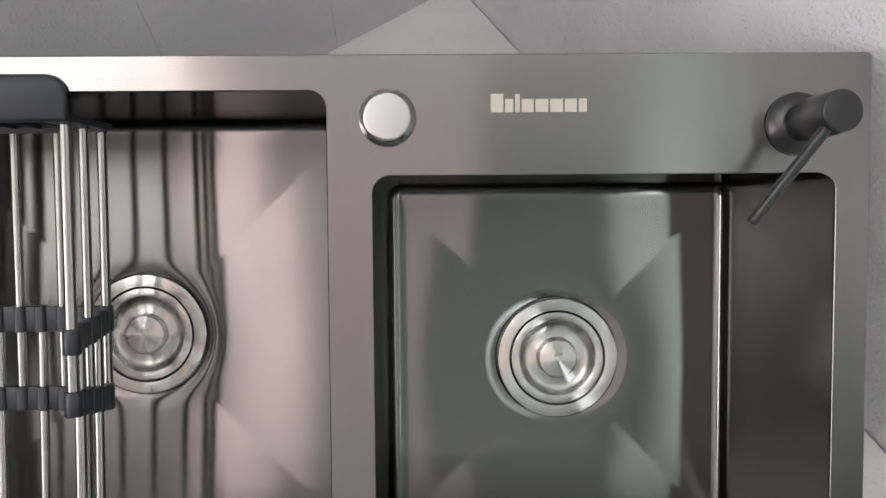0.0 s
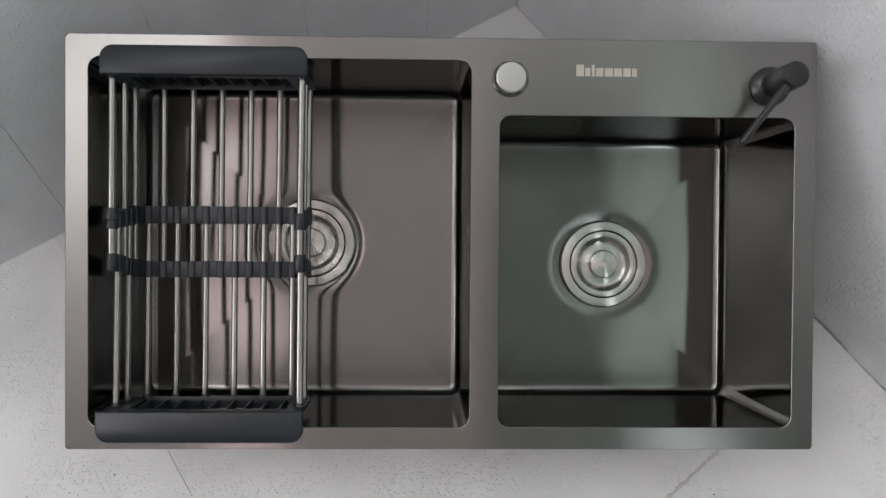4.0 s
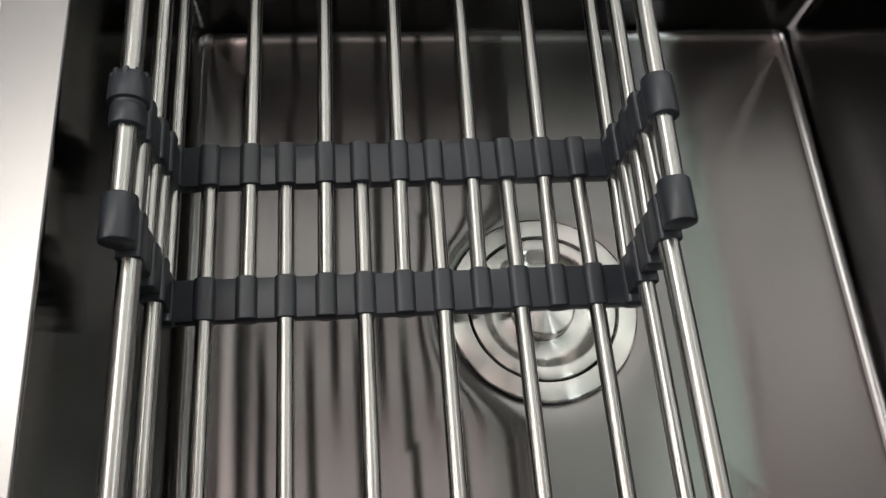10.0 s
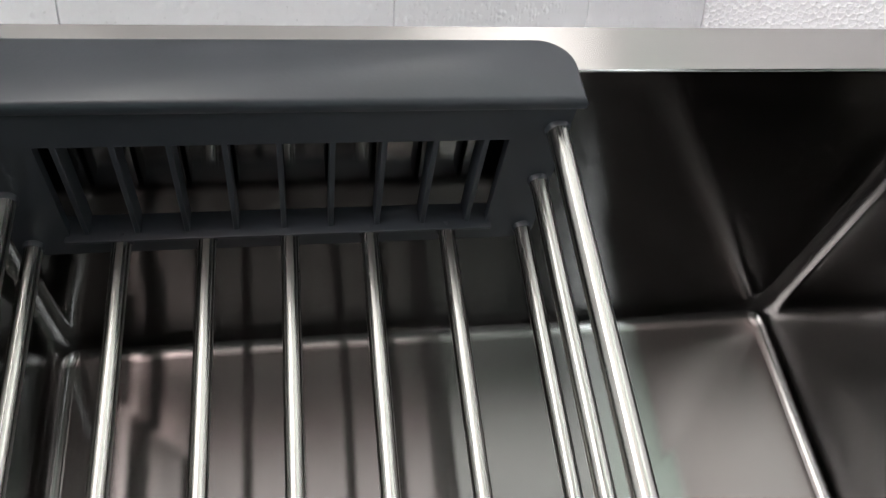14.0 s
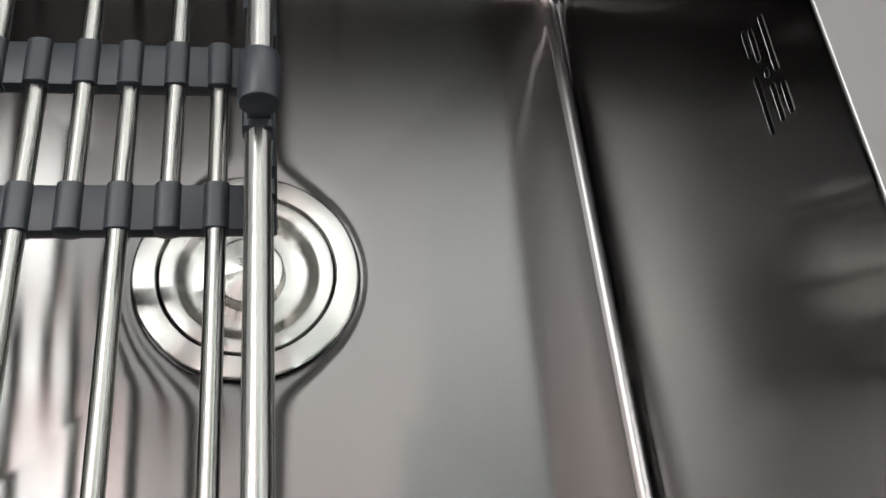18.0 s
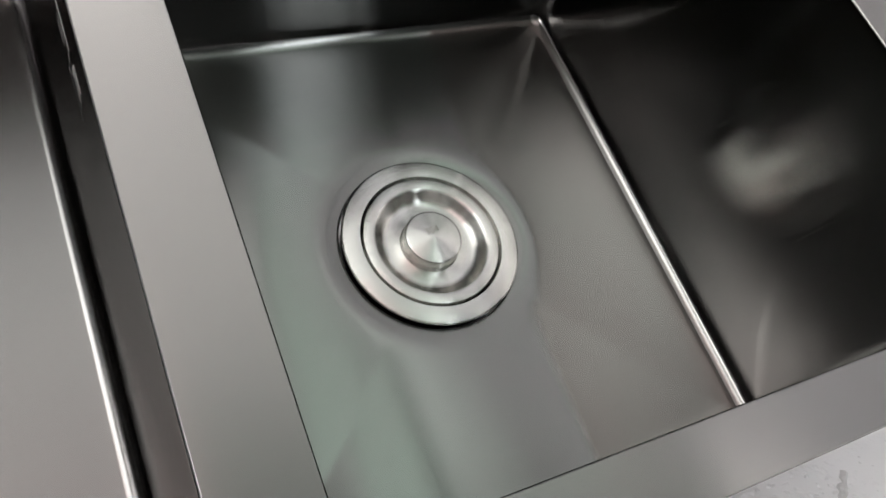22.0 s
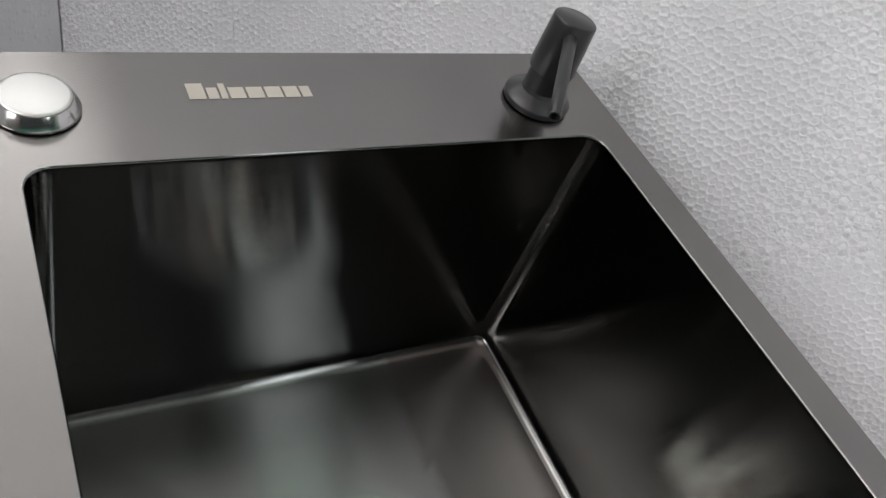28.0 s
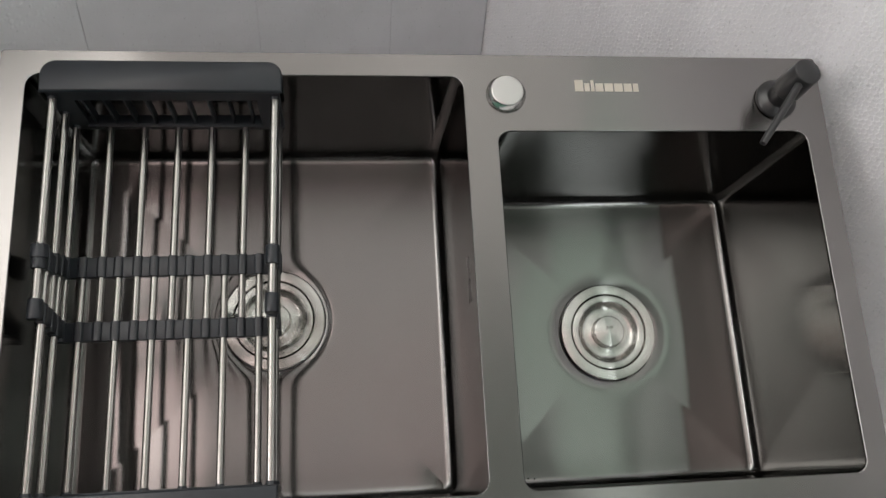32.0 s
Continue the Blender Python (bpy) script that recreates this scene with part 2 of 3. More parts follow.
def daylit(name, colour, level, var):
    """Glowing sheet, uneven by noise, for the added ceiling panels and the window glass."""
    m, nodes, links, b = principled(name, (0.5, 0.5, 0.5), 0.6)
    n = noise_node(nodes, links, coords(nodes, links, (1, 1, 1)), 1.3, 4.0)
    links.new(mix(nodes, links, ramp(nodes, links, n, 0.3, 0.7), colour, tuple(c * var for c in colour)), b.inputs["Emission Color"])
    b.inputs["Emission Strength"].default_value = level
    return m


# unseen glowing ceiling and panels, levels and tints set by the steel's reflections
CEILING = daylit("glow_ceiling", (0.72, 1.0, 0.80), 0.095, 0.6)
PANEL_WARM = daylit("glow_panel_warm", (1.0, 0.78, 0.765), 2.6, 0.85)
PANEL_COOL = daylit("glow_panel_cool", (0.77, 1.0, 0.86), 0.64, 0.85)
PANEL_BRIGHT = daylit("glow_panel_bright", (0.88, 1.0, 0.96), 1.25, 0.85)
PANEL_BACK = daylit("glow_panel_back", (1.0, 0.99, 0.98), 4.7, 0.85)
PANEL_MID = daylit("glow_panel_middle", (0.98, 0.99, 0.97), 0.80, 0.8)
PANEL_ROSE = daylit("glow_panel_rose", (1.0, 0.78, 0.77), 0.62, 0.75)
PANEL_DUSK = daylit("glow_panel_mauve", (1.0, 0.78, 0.80), 0.34, 0.75)
PANEL_WEST = daylit("glow_panel_west", (0.97, 0.985, 0.96), 4.6, 0.8)
PANEL_SIDE = daylit("glow_panel_side", (1.0, 0.95, 0.93), 2.4, 0.8)
PANEL_EAST = daylit("glow_panel_east", (1.0, 0.96, 0.95), 2.2, 0.8)
PANEL_INNER = daylit("glow_panel_inner", (0.87, 1.0, 0.93), 1.2, 0.8)
GLAZING = daylit("daylit_glazing", (0.88, 0.96, 1.0), 3.1, 0.85)
GLOW_STRIP = daylit("glow_strip", (0.96, 1.0, 0.95), 1.25, 0.8)
GLAZING_HIGH = daylit("daylit_glazing_high", (0.86, 0.95, 1.0), 4.6, 0.85)

# ---- mesh helpers ----


def part(name, bm, material, parent=None, label="", smooth=True, m=None):
    """One mesh object out of bm, under parent."""
    mesh = bpy.data.meshes.new(name)
    bm.to_mesh(mesh)
    bm.free()
    if smooth:
        mesh.polygons.foreach_set("use_smooth", [True] * len(mesh.polygons))
        mesh.set_sharp_from_angle(angle=radians(38))
    mesh.materials.append(material)
    ob = new(name, mesh)
    ob.parent = parent
    if m is not None:
        ob.matrix_basis = m
    return tagged(ob, label)


def thing(name, m, label, category, group="", kind=""):
    ob = new(name)
    ob.empty_display_size = 0.02
    ob.matrix_basis = m
    return tagged(ob, label, category, group, kind)


def add_box(bm, x0, x1, y0, y1, z0, z1, bevel=0.0, segments=2):
    got = bmesh.ops.create_cube(bm, size=1.0, matrix=Matrix.Translation(((x0 + x1) / 2, (y0 + y1) / 2, (z0 + z1) / 2)) @ Matrix.Diagonal((x1 - x0, y1 - y0, z1 - z0, 1)))
    if bevel:
        edges = list({e for v in got["verts"] for e in v.link_edges})
        bmesh.ops.bevel(bm, geom=edges, offset=bevel, segments=segments, affect="EDGES", profile=0.5)


def box_mesh(*args, **kw):
    bm = bmesh.new()
    add_box(bm, *args, **kw)
    return bm


def bridge(bm, a, b, closed=True):
    n = len(a)
    for i in range(n if closed else n - 1):
        j = (i + 1) % n
        bm.faces.new((a[i], a[j], b[j], b[i]))


def lathe(profile, n=48, cap_first=False, cap_last=False):
    """Rings of (radius, height) joined round the z axis."""
    bm = bmesh.new()
    rings = []
    for r, z in profile:
        rings.append([bm.verts.new((r * math.cos(2 * math.pi * k / n), r * math.sin(2 * math.pi * k / n), z)) for k in range(n)])
    for a, b in zip(rings, rings[1:]):
        bridge(bm, b, a)
    if cap_first:
        bm.faces.new(rings[0])
    if cap_last:
        bm.faces.new(rings[-1][::-1])
    bmesh.ops.recalc_face_normals(bm, faces=bm.faces)
    return bm


def rod_mesh(length, r, n=20, hollow=False):
    """A round bar along y from 0 to length with eased ends."""
    bm = bmesh.new()
    rings = []
    for y, rr in ((0, r * 0.86), (0.0006, r), (length - 0.0006, r), (length, r * 0.86)):
        rings.append([bm.verts.new((rr * math.cos(2 * math.pi * k / n), y, rr * math.sin(2 * math.pi * k / n))) for k in range(n)])
    for a, b in zip(rings, rings[1:]):
        bridge(bm, a, b)
    bm.faces.new(rings[0])
    bm.faces.new(rings[-1])
    bmesh.ops.recalc_face_normals(bm, faces=bm.faces)
    return bm


def rounded_rect(x0, x1, y0, y1, r, per=8, side=10):
    """Points round a rectangle with rounded corners, from the +x end of the top edge, anticlockwise."""
    pts = []
    corners = ((x1 - r, y1 - r, 0), (x0 + r, y1 - r, 90), (x0 + r, y0 + r, 180), (x1 - r, y0 + r, 270))
    for k, (cx, cy, a0) in enumerate(corners):
        for i in range(per + 1):
            a = radians(a0 + 90 * i / per)
            pts.append((cx + r * math.cos(a), cy + r * math.sin(a)))
        nx, ny, _ = corners[(k + 1) % 4]
        a = radians(a0 + 90)
        p, q = pts[-1], (nx + r * math.cos(a), ny + r * math.sin(a))
        for i in range(1, side):
            t = i / side
            pts.append((p[0] + (q[0] - p[0]) * t, p[1] + (q[1] - p[1]) * t))
    return pts


# ---- the room ----
part("ground", box_mesh(-6, 6, -6, 6, -0.15, -0.03), GREEN, smooth=False)
tagged(bpy.data.objects["ground"], "green painted concrete floor with scuffs", "floor", kind="structure")


def room_wall(name, boxes, material, label):
    bm = bmesh.new()
    for b in boxes:
        add_box(bm, *b)
    return tagged(part(name, bm, material, smooth=False), label, "wall", kind="structure")


# unseen walls, added for reflections; left and camera-side walls have a window opening each
room_wall("wall_west", [(-2.82, -2.7, -3.42, 1.62, -0.03, 0.95), (-2.82, -2.7, -3.42, 1.62, 2.55, 3.0), (-2.82, -2.7, -3.42, -2.05, 0.95, 2.55), (-2.82, -2.7, 0.25, 1.62, 0.95, 2.55)], WALL_PINK, "unseen rose wall added for reflections, with an opening")
room_wall("wall_east", [(2.7, 2.82, -3.42, 1.62, -0.03, 1.9), (2.7, 2.82, -3.42, 1.62, 2.9, 3.0), (2.7, 2.82, -3.42, -2.4, 1.9, 2.9), (2.7, 2.82, 0.9, 1.62, 1.9, 2.9)], WALL_GREEN, "unseen pale green wall added for reflections, with a high opening")
# a glowing pane added out of view to light the corner from the right
tagged(part("glow_pane_east", box_mesh(2.76, 2.775, -2.4, 0.9, 1.9, 2.9), PANEL_EAST, smooth=False), "added unseen glowing pane high in the right wall", "window", kind="structure")
# kept near black so that the bowl walls mirror darkness
room_wall("wall_south", [(-2.7, 1.26, -3.42, -3.3, -0.03, 2.60), (-2.7, -2.4, -3.42, -3.3, 2.60, 3.0), (1.0, 1.26, -3.42, -3.3, 2.60, 3.0), (-2.4, 1.0, -3.42, -3.3, 2.95, 3.0), *[(x - 0.02, x + 0.02, -3.42, -3.36, 2.60, 2.95) for x in (-1.55, -0.70, 0.15)], (1.80, 2.7, -3.42, -3.3, -0.03, 3.0), (1.26, 1.80, -3.42, -3.3, -0.03, 0.9), (1.26, 1.80, -3.42, -3.3, 2.96, 3.0), (1.26, 1.80, -3.42, -3.36, 2.0, 2.06), (1.31, 1.34, -3.42, -3.36, 0.9, 2.96), (1.69, 1.72, -3.42, -3.36, 0.9, 2.96)], WALL_DARK, "unseen near-black wall added to darken reflections, with a narrow window opening")
tagged(part("window_1", box_mesh(1.26, 1.80, -3.40, -3.385, 0.9, 2.0), GLAZING, smooth=False), "narrow window of daylit frosted glass", "window", kind="structure")
# a glowing strip added behind the camera to brighten the bowl floors
tagged(part("glow_strip_south", box_mesh(-2.4, 1.0, -3.40, -3.385, 2.60, 2.95), GLOW_STRIP, smooth=False), "added unseen glowing strip that brightens the bowl floors", "window", kind="structure")
tagged(part("window_3", box_mesh(1.26, 1.80, -3.40, -3.385, 2.06, 2.96), GLAZING_HIGH, smooth=False), "bright upper light of the narrow window", "window", kind="structure")
room_wall("wall_north", [(-2.7, 2.7, 1.5, 1.62, -0.03, 3.0)], WALL_PINK, "plain unseen rose wall added behind the corner")
room_wall("ceiling", [(-2.82, 2.82, -3.42, 1.62, 3.0, 3.12)], CEILING, "unseen ceiling with a faint green glow added for reflections")
# glowing panels added under the ceiling, placed for what the bowls mirror
bm = bmesh.new()
add_box(bm, -1.15, -0.75, -2.9, -0.88, 2.985, 2.998)
tagged(part("skylight", bm, PANEL_WARM, smooth=False), "added unseen warm-white glowing panel", "skylight", kind="structure")
for box, material, label in (((-0.70, 2.65, 0.95, 1.42, 2.985, 2.998), PANEL_BACK, "added wide white glowing panel over the corner"),
                             ((-0.86, 0.97, -0.75, 0.92, 2.985, 2.998), PANEL_MID, "added long dim glowing panel"),
                             ((-1.92, -0.88, -0.86, 1.42, 2.985, 2.998), PANEL_WEST, "added wide glowing panel beside the corner"),
                             ((-2.62, -1.94, -0.86, 1.42, 2.985, 2.998), PANEL_SIDE, "added glowing panel along the left wall"),
                             ((-1.92, -1.18, -1.25, -0.89, 2.985, 2.998), PANEL_WEST, "added narrow glowing panel beside the corner"),
                             ((-0.70, 0.30, -2.95, -0.80, 2.985, 2.998), PANEL_ROSE, "added dim rose glowing panel"),
                             ((-2.62, -1.18, -3.15, -1.30, 2.985, 2.998), PANEL_DUSK, "added dim mauve glowing panel"),
                             ((1.34, 1.88, -1.10, 0.92, 2.985, 2.998), PANEL_INNER, "added green-white glowing panel"),
                             ((1.91, 2.65, -1.10, 0.92, 2.985, 2.998), PANEL_EAST, "added wide glowing panel on the right")):
    tagged(part("skylight", box_mesh(*box), material, smooth=False), label, "skylight", kind="structure")
for x0, x1, y0, y1, material in ((1.04, 1.43, -2.62, -1.86, PANEL_BRIGHT), (1.00, 1.34, -1.84, -1.24, PANEL_COOL), (1.00, 1.30, -1.22, 0.85, PANEL_COOL)):
    tagged(part("skylight", box_mesh(x0, x1, y0, y1, 2.985, 2.998), material, smooth=False), "added narrow cool-white glowing panel", "skylight", kind="structure")

# polystyrene corner: boards on the floor and standing along two sides
CORNER = Vector((0.1370, 0.6257, 0))
SPACE = Matrix.Translation(CORNER) @ Matrix((( -0.8318, 0.5614, 0, 0), (-0.5550, -0.8275, 0, 0), (0, 0, 1, 0), (0, 0, 0, 1)))


def board(name, parent, a0, a1, b0, b1, z0, z1, material, label):
    ob = part(name, box_mesh(a0, a1, b0, b1, z0, z1, bevel=0.0005, segments=1), material, parent, label, smooth=False)
    return ob


def bead_face(parent, b0, b1, z0, z1, step=0.0009, pitch=0.0056, depth=0.0016):
    """The beaded face of a board: pressed beads as shallow dimples with thin raised rims."""
    rng = np.random.default_rng(7 + int(b1 * 100))
    nb, nz = int((b1 - b0) / step) + 1, int((z1 - z0) / step) + 1
    bb, zz = np.meshgrid(np.linspace(b0, b1, nb), np.linspace(z0, z1, nz), indexing="ij")
    cols, rows = int((b1 - b0) / pitch) + 6, int((z1 - z0) / pitch) + 6
    jit = rng.uniform(-0.30, 0.30, (cols, rows, 2))
    rise = rng.uniform(0.55, 1.0, (cols, rows))
    gi, gj = ((bb - b0) / pitch + 2).astype(int), ((zz - z0) / pitch + 2).astype(int)
    best, second, height = np.full(bb.shape, 9.0), np.full(bb.shape, 9.0), np.zeros(bb.shape)
    for di in (-1, 0, 1):
        for dj in (-1, 0, 1):
            i, j = gi + di, gj + dj
            x = (i - 2 + 0.5 + jit[i, j, 0]) - (bb - b0) / pitch
            y = (j - 2 + 0.25 + 0.5 * (i % 2) + jit[i, j, 1]) - (zz - z0) / pitch
            d = np.sqrt(x * x + y * y)
            near = d < best
            second = np.where(near, best, np.minimum(second, d))
            best = np.where(near, d, best)
            height = np.where(near, rise[i, j], height)
    # shallow dimples with thin raised rims where the beads meet
    dome = 0.55 * best ** 2 + 0.60 * np.exp(-((second - best) / 0.15) ** 2) + 0.40 * height
    broad = 0.84 + 0.16 * np.sin(bb * 21 + 2 * np.sin(zz * 13)) * np.sin(zz * 17 + 1.3 * np.sin(bb * 9))
    verts = np.stack((-0.0030 + depth * dome * broad, bb, zz), -1).reshape(-1, 3)
    k = np.arange(nb * nz).reshape(nb, nz)
    quads = np.stack((k[:-1, :-1], k[1:, :-1], k[1:, 1:], k[:-1, 1:]), -1).reshape(-1, 4)
    mesh = bpy.data.meshes.new("beaded_face")
    mesh.vertices.add(len(verts))
    mesh.vertices.foreach_set("co", verts.ravel())
    mesh.loops.add(quads.size)
    mesh.loops.foreach_set("vertex_index", quads.ravel())
    mesh.polygons.add(len(quads))
    mesh.polygons.foreach_set("loop_start", np.arange(0, quads.size, 4))
    mesh.polygons.foreach_set("use_smooth", np.ones(len(quads), bool))
    mesh.update(calc_edges=True)
    mesh.materials.append(FOAM_B)
    ob = new("beaded_face", mesh)
    ob.parent = parent
    return ob


foam_floor = thing("floor", SPACE, "white polystyrene boards laid side by side on the floor", "floor", kind="structure")
for a0, a1 in ((0.0, 0.632), (0.632, 0.839), (0.839, 1.050)):
    board("board", foam_floor, a0 + 0.0002, a1 - 0.0002, 0.0, 1.9, -0.03, 0.0, FOAM_F, "")
# a ragged, dusty crease in the floor board beside the sink
way_in, way_out = SPACE.inverted() @ Vector((0.40, -0.126, 0)), SPACE.inverted() @ Vector((0.235, -0.258, 0))
along = (way_out - way_in).normalized()
aside = Vector((-along.y, along.x, 0))
rag = random.Random(11)
bm = bmesh.new()
last = None
for k in range(71):
    mid = way_in.lerp(way_out, k / 70) + aside * rag.uniform(-0.0008, 0.0008)
    wide, tall = rag.uniform(0.0014, 0.0037), rag.uniform(0.0003, 0.0012)
    row = [bm.verts.new(mid + aside * wide * u + Vector((0, 0, tall * h))) for u, h in ((-1, -0.2), (-0.4, 0.8), (0.3, 1.0), (1, -0.2))]
    if last:
        bridge(bm, last, row, closed=False)
    last = row
bmesh.ops.recalc_face_normals(bm, faces=bm.faces)
part("crease", bm, FOAM_DUSTY, foam_floor, "ragged dusty crease", smooth=False)
foam_left = thing("wall_1", SPACE, "white smooth polystyrene boards standing upright in a row", "wall", kind="structure")
for k in range(8):
    a0 = 0 if k == 0 else 0.187 + 0.2067 * (k - 1)
    board("board", foam_left, a0 + 0.0002, 0.187 + 0.2067 * k - 0.0002, -0.03, 0.0, -0.03, 1.3, FOAM_L, "")
foam_right = thing("wall_2", SPACE, "white coarse-beaded polystyrene boards standing upright in a row", "wall", kind="structure")
for b0, b1 in ((-0.03, 0.208), (0.208, 1.75)):
    slab = board("board", foam_right, -0.03, -0.0024, b0 + 0.0002, b1 - 0.0002, -0.03, 1.3, FOAM_R, "")
    lo, hi = max(b0, 0.0) + 0.0003, min(b1, 0.95) - 0.0003
    bead_face(slab, lo, hi, 0.0, 0.55)

# ---- the sink ----
sink = thing("kitchen_sink", SINK, "gunmetal brushed stainless steel double-bowl sink leaning in a corner", "sink")
L0, L1, LY0, LY1 = -0.3852, 0.0287, -0.2010, 0.2004
R0, R1, RY0, RY1 = 0.0607, 0.3858, -0.2005, 0.1411
DEPTH, FILLET = 0.2045, 0.0105
DRAIN_L, DRAIN_R, HOLE = (-0.1722, -0.001), (0.2207, -0.0272), 0.0585
RIM_R = 0.013


def deck_mesh():
    bm = bmesh.new()
    rings = []
    for inset, z in ((0.0, -0.0022), (0.0, -0.0006), (0.0006, 0.0)):
        pts = rounded_rect(-0.41 + inset, 0.41 - inset, -0.2252 + inset, 0.2252 - inset, 0.004, 4, 20)
        rings.append([bm.verts.new((x, y, z)) for x, y in pts])
    for a, b in zip(rings, rings[1:]):
        bridge(bm, a, b)
    edges = [bm.edges.get((rings[-1][i], rings[-1][(i + 1) % len(rings[-1])])) for i in range(len(rings[-1]))]
    for x0, x1, y0, y1 in ((L0, L1, LY0, LY1), (R0, R1, RY0, RY1)):
        pts = rounded_rect(x0 - 0.0008, x1 + 0.0008, y0 - 0.0008, y1 + 0.0008, RIM_R, 8, 10)
        top = [bm.verts.new((x, y, 0.0)) for x, y in pts]
        edges += [bm.edges.new((top[i], top[(i + 1) % len(top)])) for i in range(len(top))]
    bmesh.ops.triangle_fill(bm, edges=edges, use_beauty=True)
    bmesh.ops.recalc_face_normals(bm, faces=bm.faces)
    if sum(f.normal.z * f.calc_area() for f in bm.faces) < 0:
        bmesh.ops.reverse_faces(bm, faces=bm.faces)
    return bm


part("deck", deck_mesh(), DECK, sink, "brushed gunmetal deck plate")


def bowl_mesh(x0, x1, y0, y1, drain, lean_x, lean_y):
    """A folded steel bowl: eased lip, upright walls, tight bottom bend, floor folded in an X towards the drain."""
    bm = bmesh.new()
    levels = [(-0.0008, 0.0), (-0.0003, -0.0003), (0.0, -0.0010), (0.0, -0.003)]
    levels += [(0.0, -0.003 - (DEPTH - FILLET - 0.003) * k / 6) for k in range(1, 7)]
    for k in range(1, 7):
        a = radians(90 * k / 6)
        levels.append((FILLET * (1 - math.cos(a)), -(DEPTH - FILLET) - FILLET * math.sin(a)))
    rings = []
    per, side = 8, 24
    for inset, z in levels:
        pts = rounded_rect(x0 + inset, x1 - inset + lean_x * z / DEPTH, y0 + inset, y1 - inset + lean_y * z / DEPTH, max(RIM_R - inset, 0.0035), per, side)
        rings.append([bm.verts.new((x, y, z)) for x, y in pts])
    rim = [(v.co.x, v.co.y) for v in rings[-1]]
    n = len(rim)
    # the drain circle is met along rays from the drain, so that the folds run to the four corners
    turn = [math.atan2(y - drain[1], x - drain[0]) for x, y in rim]
    for k in range(1, 19):
        s = 1 - (1 - k / 18) ** 1.5
        ring = []
        for (x, y), a in zip(rim, turn):
            cx, cy = drain[0] + HOLE * math.cos(a), drain[1] + HOLE * math.sin(a)
            px, py = x + (cx - x) * s, y + (cy - y) * s
            # a narrow round dip rings the drain
            off = math.hypot(px - drain[0], py - drain[1]) - HOLE
            ring.append(bm.verts.new((px, py, -DEPTH - 0.0034 * s - 0.0015 * max(0.0, 1 - off / 0.015) ** 2)))
        rings.append(ring)
    ring = [bm.verts.new((drain[0] + (v.co.x - drain[0]) * 0.985, drain[1] + (v.co.y - drain[1]) * 0.985, v.co.z - 0.006)) for v in rings[-1]]
    rings.append(ring)
    for a, b in zip(rings, rings[1:]):
        bridge(bm, a, b)
    # outside skin
    outer = []
    for inset, z in ((-0.0012, -0.002), (-0.0012, -(DEPTH - FILLET)), (FILLET * 0.29 - 0.001, -DEPTH + FILLET * 0.29 - 0.001), (FILLET, -DEPTH - 0.0012)):
        pts = rounded_rect(x0 + inset, x1 - inset + lean_x * z / DEPTH, y0 + inset, y1 - inset + lean_y * z / DEPTH, max(RIM_R - inset, 0.0035), per, side)
        outer.append([bm.verts.new((x, y, z)) for x, y in pts])
    for a, b in zip(outer, outer[1:]):
        bridge(bm, b, a)
    bridge(bm, outer[-1], [bm.verts.new((v.co.x, v.co.y, v.co.z - 0.002)) for v in rings[-1]])
    bmesh.ops.recalc_face_normals(bm, faces=bm.faces)
    return bm


bowl_left = part("bowl", bowl_mesh(L0, L1, LY0, LY1, DRAIN_L, 0.003, 0.002), BOWL, sink, "large brushed gunmetal bowl with cross-folded floor")
part("bowl", bowl_mesh(R0, R1, RY0, RY1, DRAIN_R, 0.0065, 0.003), BOWL_G, sink, "small brushed gunmetal bowl with cross-folded floor")


def slot_mesh(length, width):
    """A dark capsule lying on a wall that faces -x, long side along y."""
    bm = bmesh.new()
    ring = []
    r = width / 2
    for k in range(16):
        a = 2 * math.pi * k / 16
        y = r * math.cos(a) + (length / 2 - r) * (1 if math.cos(a) > 0 else -1)
        ring.append((y, r * math.sin(a)))
    top = [bm.verts.new((-0.0004, y, z)) for y, z in ring]
    low = [bm.verts.new((0.0004, y, z)) for y, z in ring]
    bridge(bm, top, low)
    bm.faces.new(top)
    bmesh.ops.recalc_face_normals(bm, faces=bm.faces)
    return bm


def slot_rim(length, width):
    bm = bmesh.new()
    rings = []
    for grow, depth in ((0.0, -0.0003), (0.0001, -0.00045), (0.0003, -0.00035), (0.0004, 0.0004)):
        r = width / 2 + grow
        ring = []
        for k in range(16):
            a = 2 * math.pi * k / 16
            ring.append(bm.verts.new((depth, r * math.cos(a) + max(0.0, length - width) / 2 * (1 if math.cos(a) > 0 else -1), r * math.sin(a))))
        rings.append(ring)
    for a, b in zip(rings, rings[1:]):
        bridge(bm, a, b)
    bmesh.ops.recalc_face_normals(bm, faces=bm.faces)
    return bm


# the wall is not cut: black capsules stand for the shaded slot insides
for y, z, length in ((0.0178, -0.0390, 0.013), (0.0143, -0.0348, 0.016), (0.0090, -0.0270, 0.026), (-0.0010, -0.0330, 0.0037),
                     (-0.0110, -0.0398, 0.027), (-0.0150, -0.0320, 0.017), (-0.0170, -0.0262, 0.014)):
    slot = part("overflow_slot", slot_mesh(length, 0.0026), DARK, bowl_left, "narrow dark overflow slot", m=Matrix.Translation((L1 - 0.0002, y, z)))
    part("rim", slot_rim(length, 0.0026), BOWL, slot, "pressed rim")

# plain pale marks where the maker's mark is etched
mark = thing("etched_mark", SINK, "pale etched plain marks in a row on the deck", "marking")
x = 0.1435
